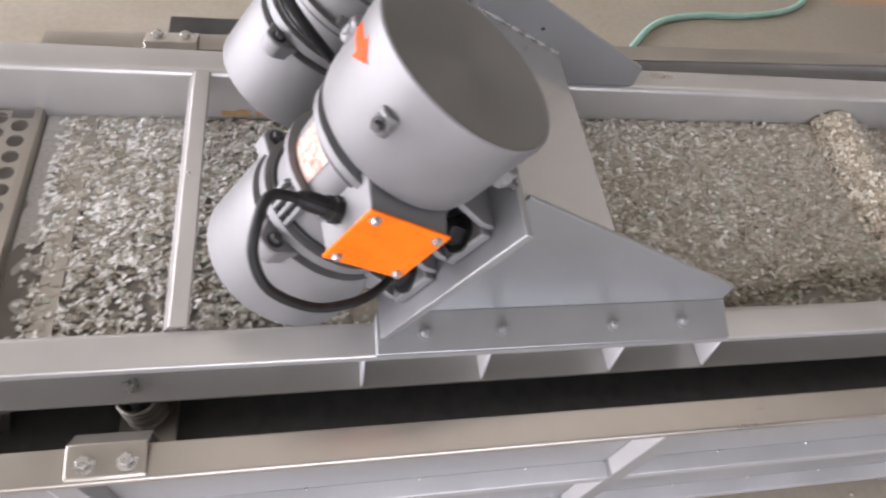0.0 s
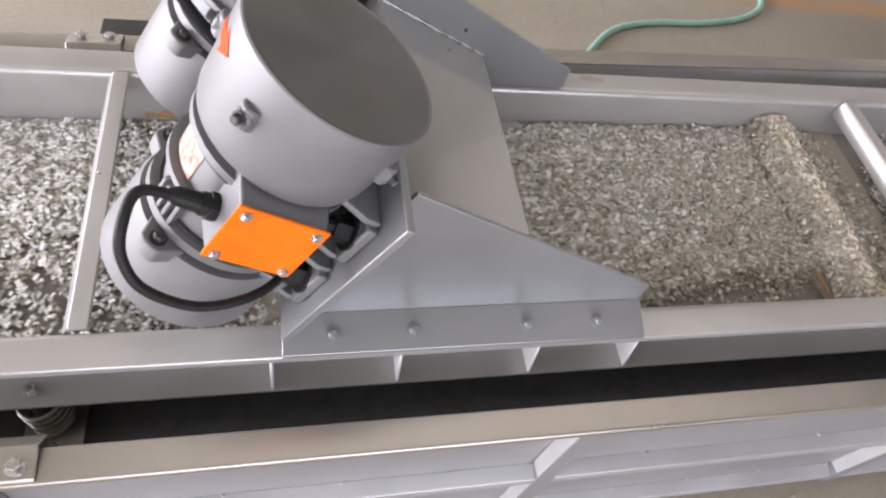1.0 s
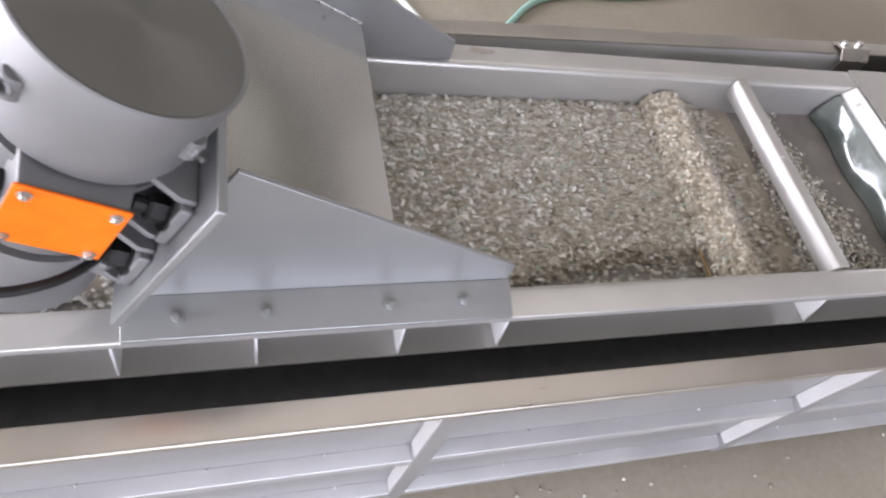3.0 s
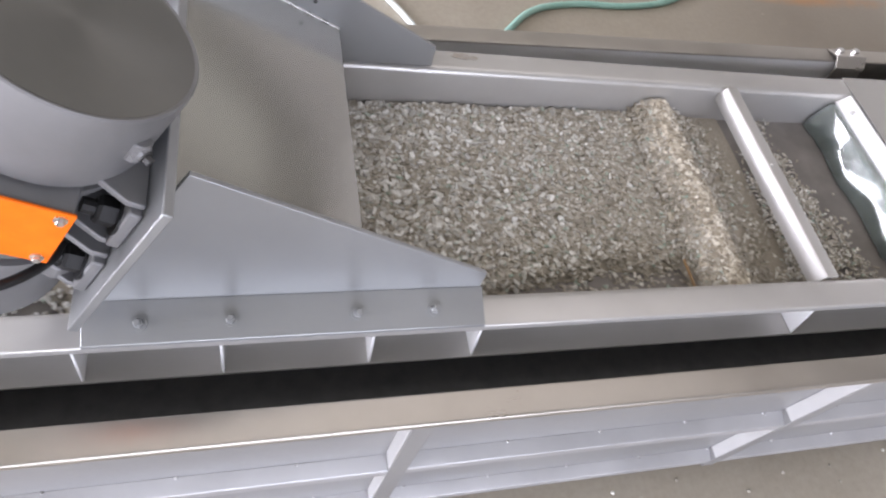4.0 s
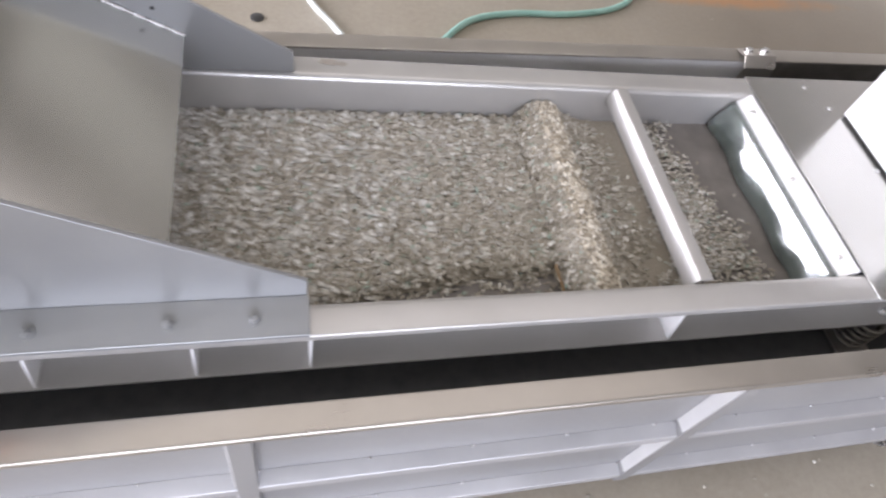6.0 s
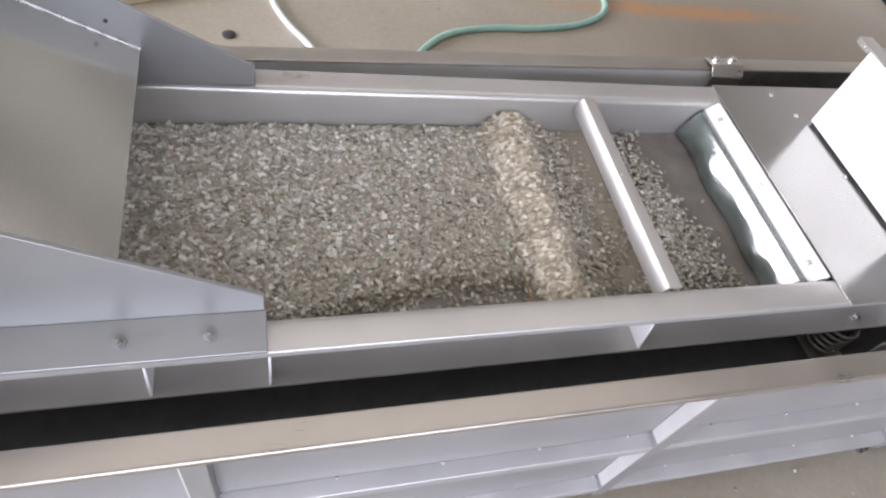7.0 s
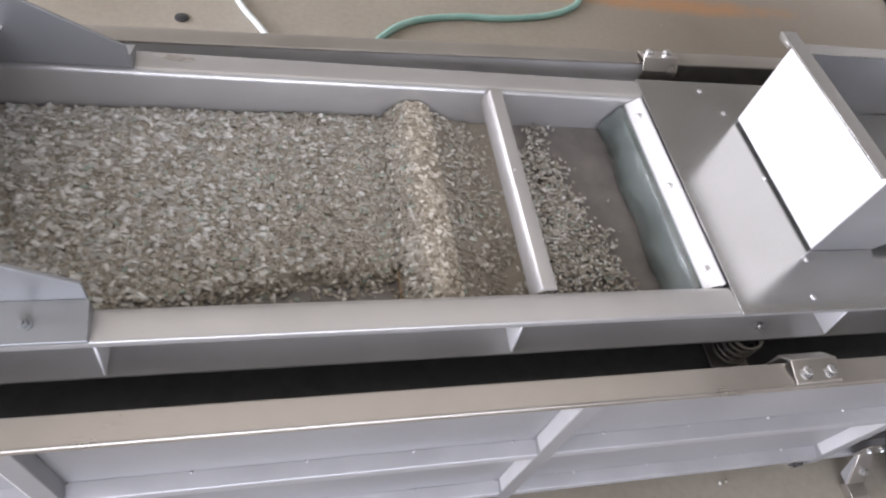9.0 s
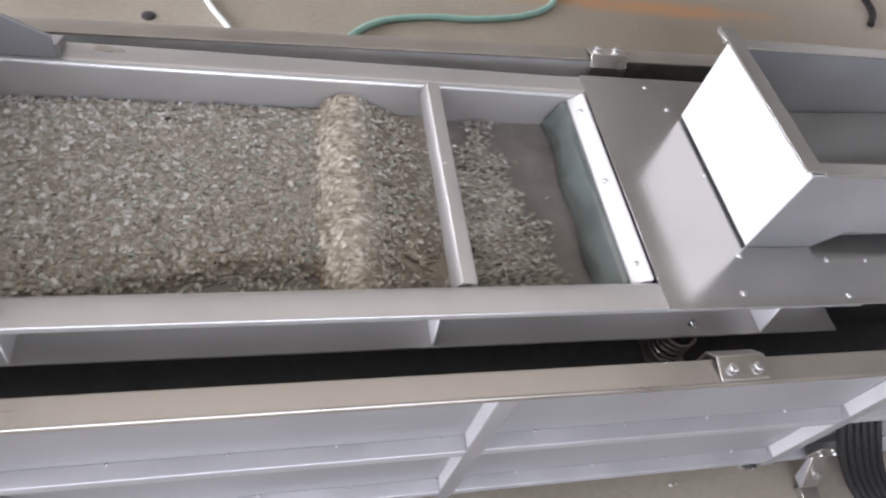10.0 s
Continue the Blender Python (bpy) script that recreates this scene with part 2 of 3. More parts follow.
def tube(bm, path, r, n=12, ends=True):
    rings = []
    u = None
    for i, p in enumerate(path):
        w = (path[min(i + 1, len(path) - 1)] - path[max(i - 1, 0)]).normalized()
        u = w.orthogonal().normalized() if u is None else (u - w * u.dot(w)).normalized()
        v = w.cross(u)
        rings.append([bm.verts.new(p + (u * math.cos(a) + v * math.sin(a)) * r) for a in (2 * math.pi * k / n for k in range(n))])
    for p, q in zip(rings, rings[1:]):
        for k in range(n):
            bm.faces.new((p[k], p[(k + 1) % n], q[(k + 1) % n], q[k]))
    if ends:
        bm.faces.new(rings[0][::-1]), bm.faces.new(rings[-1])
    return bm


def bolt_bm(at, axis=(0, 0, 1), size=0.009, head=0.009, stud=0.0, washer=True):
    """Washer, hexagon and, where it has one, the stud's end."""
    bm = bmesh.new()
    h = 0.0
    if washer:
        lathe(bm, at, axis, [(-0.002, size * 1.45), (0.0022, size * 1.45)], 16)
        h = 0.0022
    lathe(bm, at, axis, [(h, size), (h + head * 0.8, size), (h + head, size * 0.84)], 6)
    if stud:
        lathe(bm, at, axis, [(h + head, size * 0.55), (h + head + stud, size * 0.55)], 10)
    return bm


def button_bm(at, axis=(0, 0, 1), r=0.006):
    bm = bmesh.new()
    return lathe(bm, at, axis, [(-0.001, r), (0.001, r), (0.003, r * 0.8), (0.0042, r * 0.4)], 12)


# ---- the hall ----
bm = bmesh.new()
n = 60
grid = [[bm.verts.new((-10 + 22 * i / n, -8 + 18 * j / n, 0.0015 * noise.noise((i * .4, j * .4, 0)) - 0.0015)) for j in range(n + 1)] for i in range(n + 1)]
for i in range(n):
    for j in range(n):
        bm.faces.new((grid[i][j], grid[i + 1][j], grid[i + 1][j + 1], grid[i][j + 1]))
floor = tagged(part("floor", bm, CONCRETE, smooth=True), "worn brown-grey concrete workshop floor with stains", "floor", kind="structure")


def wall(name, *boxes):
    bm = bmesh.new()
    for b in boxes:
        box(bm, *b)
    return tagged(part(name, bm, WALLP), "plain pale workshop wall", "wall", kind="structure")


wall("wall_west", (-9.0, -8.8, -5.8, -4.0, 0, 5.6), (-9.0, -8.8, 8.7, 9.2, 0, 5.6), (-9.0, -8.8, -4.0, 8.7, 4.8, 5.6))
wall("wall_south", (-8.8, -1.9, -5.8, -5.6, 0, 5.6), (4.3, 9.5, -5.8, -5.6, 0, 5.6), (-1.9, 4.3, -5.8, -5.6, 4.9, 5.6))
wall("wall_east", (9.5, 9.7, -5.8, 9.2, 0, 5.6))
wall("wall_north", (-8.8, 9.5, 9.0, 9.2, 0, 5.6))
bm = bmesh.new()
box(bm, -9.0, 9.7, -5.8, 9.2, 5.6, 5.75)
tagged(part("ceiling", bm, CEIL), "plain pale workshop ceiling", "ceiling", kind="structure")

# ---- base frame ----
YN, YF = 0.583, 1.655          # outer lips of the base's long sides
XB0, XB1 = -0.05, 4.1
TOP = 0.765
base = thing("base_frame", "brushed steel base frame of the vibrating conveyor with recessed side panels", "machine frame")


def side_of_base(sign):
    y = lambda d: YN + d if sign > 0 else YF - d
    lo = lambda a, b: (min(y(a), y(b)), max(y(a), y(b)))
    bm = bmesh.new()
    wd = .057
    along_x(bm, rounded([(y(0), TOP), (y(wd), TOP), (y(wd), TOP - .006), (y(0.006), TOP - .006), (y(0.006), TOP - .014), (y(0), TOP - .014)], {0: .006, 1: .003}), XB0, XB1)
    part("top_rail", bm, STEEL, base, smooth=True)
    bm = bmesh.new()
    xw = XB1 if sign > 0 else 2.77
    # web coloured paler to make up for the dim gap it faces
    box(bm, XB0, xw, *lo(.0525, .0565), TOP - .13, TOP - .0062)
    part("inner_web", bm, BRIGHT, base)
    # past xw the far web's shade is put in as a dark strip
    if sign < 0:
        part("web_shade_strip", box(bmesh.new(), xw + .0005, XB1, *lo(.0525, .0565), TOP - .13, TOP - .0062), SPRING, base, "dark strip standing in for shade inside the far rail")
    bm = bmesh.new()
    box(bm, XB0, XB1, *lo(0.038, 0.042), 0.05, TOP - .006)
    part("side_panel", bm, MATT, base)
    for z, nm in ((0.445, "middle_rail"), (0.108, "bottom_rail")):
        bm = bmesh.new()
        along_x(bm, rounded([(y(0.004), z), (y(0.0375), z + .014), (y(0.0375), z + .006), (y(0.010), z - .006), (y(0.010), z - .03), (y(0.004), z - .03)], {0: .0035}), XB0, XB1)
        part(nm, bm, ANGLE, base, smooth=True)
        for k in range(18):
            bm = bmesh.new()
            x = XB0 + .1 + k * .23 + (0.05 if z < .3 else 0)
            lathe(bm, (x, y(0.0360), z + .0150), (0, -sign, .8), [(-.004, .004), (.002, .0035), (.004, .001)], 8)
            part("weld_spot", bm, BOLT, base)
    for x in (0.135, 1.157, 2.179, 3.215):
        bm = bmesh.new()
        box(bm, x, x + .042, *lo(0.0025, 0.0375), 0.05, TOP - .0065)
        post = part("post", bm, MATT, base, bevel=0.002)
        # pale strip added on the west side only, for daylight falling there
        for z0, z1 in ((.475, TOP - .016), (.138, .41)):
            part("lit_side_strip", box(bmesh.new(), x - .003, x - .0003, *lo(.0040, .0372), z0, z1), FLANGE, post, "added paler strip standing in for light on the post's west side")


def skew_far_side(done):
    """The frame's far side runs slightly out of parallel with the trough."""
    for ob in base.children_recursive:
        if ob not in done:
            for v in ob.data.vertices:
                v.co.y += .0205 * (v.co.x - 2.6)


def skew_near_side(done=()):
    for ob in base.children_recursive:
        if ob not in done:
            for v in ob.data.vertices:
                v.co.y += .0015 * (v.co.x - 4.1)


side_of_base(1)
skew_near_side()
near_parts = set(base.children_recursive)
side_of_base(-1)
skew_far_side(near_parts)
for x0, x1 in ((XB0 - .004, XB0), (XB1, XB1 + .004)):
    bm = bmesh.new()
    box(bm, x0, x1, YN + .02, YF - .02, 0.1, TOP - .1)
    part("end_panel", bm, SHEET, base)
# black sheets put in for the unlit gap between base and trough
bm = bmesh.new()
box(bm, XB0, XB1, YN + .037, YF - .037, 0.55, 0.556)
part("gap_shade_tray", bm, BLACK, base, "matt black sheet standing in for the unlit inside of the base")
for y in (0.812, 1.394):
    bm = bmesh.new()
    box(bm, XB0, XB1, y, y + .004, 0.5565, 0.676)
    part("gap_shade_sheet", bm, BLACK, base, "black sheet standing in for shade below the trough")
for y in (YN + .035, YF - .035):
    for x in (0.16, 3.22):
        bm = bmesh.new()
        lathe(bm, (x, y, 0), (0, 0, 1), [(0, .035), (.008, .035), (.012, .01), (.06, .01)], 16)
        part("levelling_foot", bm, BOLT, base, "zinc levelling foot")


bm = bmesh.new()
prism(bm, [(3.352, .5815, .132), (3.352, .5815, .125), (3.352, .520, .030), (3.352, .512, .030), (3.352, .512, .037), (3.352, .5755, .132)], (.060, 0, 0))
ft = part("foot_bracket", bm, STEEL, base, "folded steel foot bracket", bevel=.002)
part("bolt", bolt_bm((3.392, .536, .073), (0, -.82, .57), .010, .010), BOLT, ft)
part("gusset", prism(bmesh.new(), [(3.347, .5815, .130), (3.347, .514, .031), (3.347, .548, .031)], (.0045, 0, 0)), ANGLE, ft, "bright triangular gusset")
bm = bmesh.new()
box(bm, 3.335, 3.425, .5775, .5815, .120, .205)
ft = part("foot_plate", bm, STEEL, base, bevel=.001)
for x in (3.352, 3.402):
    part("bolt", bolt_bm((x, .5775, .170), (0, -1, 0), .009, .009), BOLT, ft)
bm = bmesh.new()
box(bm, 3.350, 3.414, .47, .518, 0.0, .029)
part("foot_pad", bm, STEEL, base, bevel=.002)


def clamp(x, sign):
    """A folded strap that carries a spring, bolted on the base's rail."""
    y = lambda d: YN + d if sign > 0 else YF - d
    bm = bmesh.new()
    t = .006
    prof = [(y(.004), TOP + .0005), (y(.008), TOP + t), (y(.055), TOP + t + .012), (y(.080), TOP - .01), (y(.080), TOP - .190), (y(.074), TOP - .190), (y(.074), TOP - .012), (y(.053), TOP + .011)]
    along_x(bm, prof, x, x + .115)
    c = part("spring_bracket", bm, STEEL, base, "folded steel spring bracket", bevel=0.002)
    for dx in (.028, .088):
        part("bolt", bolt_bm((x + dx, y(.028), TOP + .010), size=.011, head=.010), BOLT, c)
    return c


for x in (0.165, 2.652):
    before = set(base.children_recursive)
    clamp(x, 1)
    skew_near_side(before)
    near_parts = set(base.children_recursive)
    clamp(x, -1)
    skew_far_side(near_parts)

# ---- trough ----
T0, T1, TZ = -0.35, 3.074, 0.805
trough = thing("conveyor_trough", "brushed steel vibrating conveyor trough with C-channel sides and crossbars", "conveyor")


def channel(sign):
    m = 1.105
    y = lambda v: v if sign > 0 else 2 * m - v
    bm = bmesh.new()
    t = .006
    outline = rounded([(y(.810), TZ), (y(.740), TZ), (y(.740), TZ - .017), (y(.7445), TZ - .017), (y(.7445), TZ - t), (y(.804), TZ - t), (y(.804), .695), (y(.728), .695), (y(.728), .689), (y(.810), .689)], {0: .016, 1: .005})
    along_x(bm, outline, T0, 2.5)
    along_x(bm, outline, 2.5, T1)
    return part("side_channel", bm, CHANNEL, trough, smooth=True)


def lift(x, y):
    """The trough's far edge rises slightly towards the feed end."""
    return .012 * max(0, 2.5 - x) * min(1, max(0, (y - .81) / .59))


def lifted(ob):
    for v in ob.data.vertices:
        if v.co.z > .70:
            v.co.z += lift(v.co.x, v.co.y)
    return ob


channel(1)
lifted(channel(-1))
for sign in (1, -1):
    y = lambda v: v if sign > 0 else 2.21 - v
    for x in (-0.1, 0.614, 0.84, 1.10, 1.303, 2.074, 2.858):
        bm = bmesh.new()
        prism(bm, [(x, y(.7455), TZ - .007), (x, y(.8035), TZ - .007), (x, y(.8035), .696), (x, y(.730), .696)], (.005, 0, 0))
        # paler sheet stands in for daylight on the west faces
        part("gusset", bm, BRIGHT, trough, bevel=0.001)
    for x in (0.219, 2.69):
        part("bolt", bolt_bm((x, y(.757), .696), size=.009), BOLT, trough)
part("hanger_plate", prism(bmesh.new(), [(.032, .735, .688), (-.038, .735, .50), (-.10, .735, .62), (-.15, .735, .688)], (0, .005, 0)), STEEL, trough)
bm = bmesh.new()
box(bm, T0, 2.56, .8105, 1.3995, .683, .689)
part("pan", bm, PAN, trough, "dark worn pan bottom of the trough")


def crossbar(x):
    bm = bmesh.new()
    w = .044
    along_y(bm, rounded([(x - .001, TZ - .040), (x - .001, TZ - .018), (x + .013, TZ + .004), (x + w, TZ + .004), (x + w, TZ - .002), (x + .016, TZ - .002), (x + .004, TZ - .021), (x + .004, TZ - .040)], {2: .0012, 3: .003}), .8115, 1.3985)
    c = lifted(part("crossbar", bm, CHANNEL, trough, "folded steel crossbar", smooth=True))
    part("rivet", button_bm((x + .02, 1.13, TZ + .004 + lift(x, 1.13)), r=.003), BOLT, c)


crossbar(0.284)
crossbar(2.118)

# perforated deck at the feed end
bm = bmesh.new()
DX0, DX1, DY0, DY1, DZ = T0 + .01, -0.045, .815, 1.395, .722
step = .042
nx, ny = int((DX1 - DX0) / step), int((DY1 - DY0) / step)
for i in range(nx):
    for j in range(ny):
        cx, cy = DX1 - (i + .5) * step, DY0 + (j + (.5 if i % 2 else 0)) * (DY1 - DY0 - .021) / ny + .011
        hx, hy = step / 2, (DY1 - DY0 - .021) / ny / 2
        ring, sq = [], []
        for k in range(16):
            a = 2 * math.pi * k / 16
            c, s = math.cos(a), math.sin(a)
            q = 1 / max(abs(c), abs(s))
            ring.append((cx + c * .0165, cy + s * .0165))
            sq.append((cx + c * q * hx, cy + s * q * hy))
        for z in (DZ,):
            vi = [bm.verts.new((*p, z)) for p in ring]
            vo = [bm.verts.new((*p, z)) for p in sq]
            vd = [bm.verts.new((*p, z - .004)) for p in ring]
            for k in range(16):
                l = (k + 1) % 16
                bm.faces.new((vi[k], vo[k], vo[l], vi[l]))
                bm.faces.new((vd[k], vi[k], vi[l], vd[l]))
bmesh.ops.remove_doubles(bm, verts=bm.verts, dist=.0004)
part("perforated_deck", bm, STEEL, trough, "perforated steel feed deck with round holes")
bm = bmesh.new()
along_y(bm, [(DX1, DZ), (DX1 + .012, DZ - .004), (DX1 + .012, .690), (DX1 + .009, .690), (DX1 + .009, DZ - .008), (DX1, DZ - .004)], .8115, 1.3985)
part("deck_edge", bm, STEEL, trough)
bm = bmesh.new()
along_y(bm, [(.035, .696), (.075, .698), (.075, .690), (.035, .690)], .8115, 1.3985)
part("joint_strip", bm, STEEL, trough, "pale joint strip across the pan")

random.seed(4)
for x0, x1, z in ((.335, .40, .716), (.41, .52, .714), (.56, .60, .714)):
    bm = bmesh.new()
    top = [(x0 + (x1 - x0) * k / 10, z + .001 + .008 * random.random()) for k in range(11)]
    prism(bm, [(x0, 1.3985, z - .012)] + [(x, 1.3985, h) for x, h in top] + [(x1, 1.3985, z - .012)], (0, .0008, 0))
    part("rust_streak", bm, RUST, trough, "orange rust streak on the trough wall")
bm = bmesh.new()
along_y(bm, [(1.854, .7215), (1.8555, .7228), (1.857, .717), (1.854, .716)], .8115, .92)
part("weir_edge", bm, RUST, trough, "rusty edge of the weir under the flakes")

for cx, cy, r in ((1.385, 1.452, .016), (1.415, 1.448, .010)):
    bm = bmesh.new()
    ring = [(cx + r * (1 + .5 * noise.noise((k * .9, cx * 30, 0))) * 1.6 * math.cos(k * math.pi / 9), cy + r * (.7 + .4 * noise.noise((k * .9, cx * 50, 4))) * math.sin(k * math.pi / 9), TZ + .0002) for k in range(18)]
    prism(bm, [(px, py, pz + lift(px, py)) for px, py, pz in ring], (0, 0, .0008))
    part("dirt_patch", bm, DIRT, trough, "brown dried dirt on the flange")

# discharge end: angle strip and cover sheet
bm = bmesh.new()
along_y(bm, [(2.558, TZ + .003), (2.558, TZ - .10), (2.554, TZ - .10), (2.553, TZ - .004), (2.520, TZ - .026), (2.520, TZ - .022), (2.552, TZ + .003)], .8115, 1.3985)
# the strip's daylight is put into its pale colour
strip = part("end_strip", bm, BRIGHT, trough, "folded end strip with bolts, coloured paler for the daylight on it", bevel=0.001)
for y in (.86, 1.10, 1.34):
    part("bolt", button_bm((2.536, y, TZ - .0085), (-.6, 0, .8), .0075), BOLT, strip)
cover = tagged(part("cover_sheet", box(bmesh.new(), 2.565, 3.78, .734, 1.471, TZ + .0005, TZ + .0045), PLATE, trough, "flat grey cover sheet with small bolts", bevel=.001))
for x, y in ((2.75, 1.433), (2.787, 1.347), (2.803, 1.114), (2.795, .868), (2.76, .768), (3.025, .854), (3.134, .853), (3.032, .756), (3.3, .756)):
    part("bolt", button_bm((x, y, TZ + .0045), r=.007), BOLT, cover)

# ---- springs ----


def spring(x, sign):
    yc = .748 if sign > 0 else 2.21 - .748
    sp = thing("coil_spring", "black steel coil spring between trough and base bracket", "spring", "trough springs", at=(x, yc, 0))
    pts = [Vector((.035 * math.cos(a), .035 * math.sin(a), .586 + .0185 * a / (2 * math.pi))) for a in (i * math.pi / 10 for i in range(110))]
    part("coil", tube(bmesh.new(), pts, .0045, 8), SPRING, sp)
    bm = bmesh.new()
    box(bm, -.05, .05, -.082, .045, .575, .581)
    part("seat_plate", bm, STEEL, sp)
    bm = bmesh.new()
    lathe(bm, (0, 0, .581), (0, 0, 1), [(0, .02), (.107, .02)], 12)
    part("guide_pin", bm, DARKSTEEL, sp)
    return sp


for x in (0.228, 2.668):
    spring(x, 1)
    spring(x, -1)

# ---- motor bridge ----
AX = Vector((.5, 0, .866))       # motors' axis
NR = Vector((.866, 0, -.5))      # from the motors towards their base plate
bridge = thing("motor_bridge", "grey welded steel bridge with sloping plates carrying two vibration motors", "motor mount")
for sign in (1, -1):
    y = lambda v: v if sign > 0 else 2.21 - v
    bm = bmesh.new()
    prism(bm, [(.655, y(.805), .834), (1.300, y(.805), .834), (1.300, y(.805), .886), (.829, y(.805), 1.160), (.655, y(.805), .870)], (0, .008 * sign, 0))
    part("side_plate", bm, BRIDGE, bridge, bevel=.001)
    bm = bmesh.new()
    along_x(bm, [(y(.738), TZ + .001), (y(.8045), TZ + .001), (y(.8049), .841), (y(.738), TZ + .010)], .637, 1.303)
    up = 0 if sign > 0 else lift(.97, 1.4)
    fl = part("foot_flange", bm, BRIDGE, bridge, bevel=.0015)
    for v in fl.data.vertices:
        v.co.z += up
    for x in (.722, .861, 1.071, 1.209):
        part("bolt", bolt_bm((x, y(.768), .8285 + up), (0, -.35 * sign, .94), size=.0085, head=.010, stud=.010), BRIDGE, fl)
P0 = Vector((.637, 0, .888))     # lower end of the motors' base plate, motor side
P1 = P0 + AX * .335
bm = bmesh.new()
q = NR * .014
along_y(bm, [(P0.x, P0.z), (P1.x, P1.z), (P1.x + q.x, P1.z + q.z), (P0.x + q.x, P0.z + q.z)], .732, 1.478)
part("motor_plate", bm, BRIDGE, bridge, bevel=.002)
bm = bmesh.new()
along_y(bm, [(.735, 1.090), (.786, 1.0755), (1.080, .920), (1.077, .914), (.784, 1.069), (.733, 1.084)], .8135, 1.3965)
part("sloping_plate", bm, PLATE, bridge, "smooth grey sloping cover plate", bevel=.001)
bm = bmesh.new()
along_y(bm, [(.655, .812), (.662, .812), (.662, .88), (.655, .88)], .8135, 1.3965)
part("cross_stiffener", bm, SHEET, bridge)

for y in (.8150, 1.3950):
    path = [Vector((.786 + .294 * k / 12, y, 1.0768 - .1555 * k / 12)) for k in range(13)]
    part("weld_bead", tube(bmesh.new(), path, .0026, 8), BOLT, bridge, "bright weld bead", smooth=True)
bm = bmesh.new()
lathe(bm, (1.027, 1.3968, .983), (0, -1, 0), [(-.001, .0045), (.0008, .0045), (.001, .003)], 12)
part("plug_hole", bm, DARKSTEEL, bridge, "small dark hole in the side plate")
bm = bmesh.new()
along_y(bm, [(.7835, 1.0775), (.7895, 1.0748), (.7890, 1.0735), (.7830, 1.0760)], 1.042, 1.070)
part("slot", bm, CABLE, bridge, "dark slot in the fold of the cover plate")

# ---- vibration motors ----


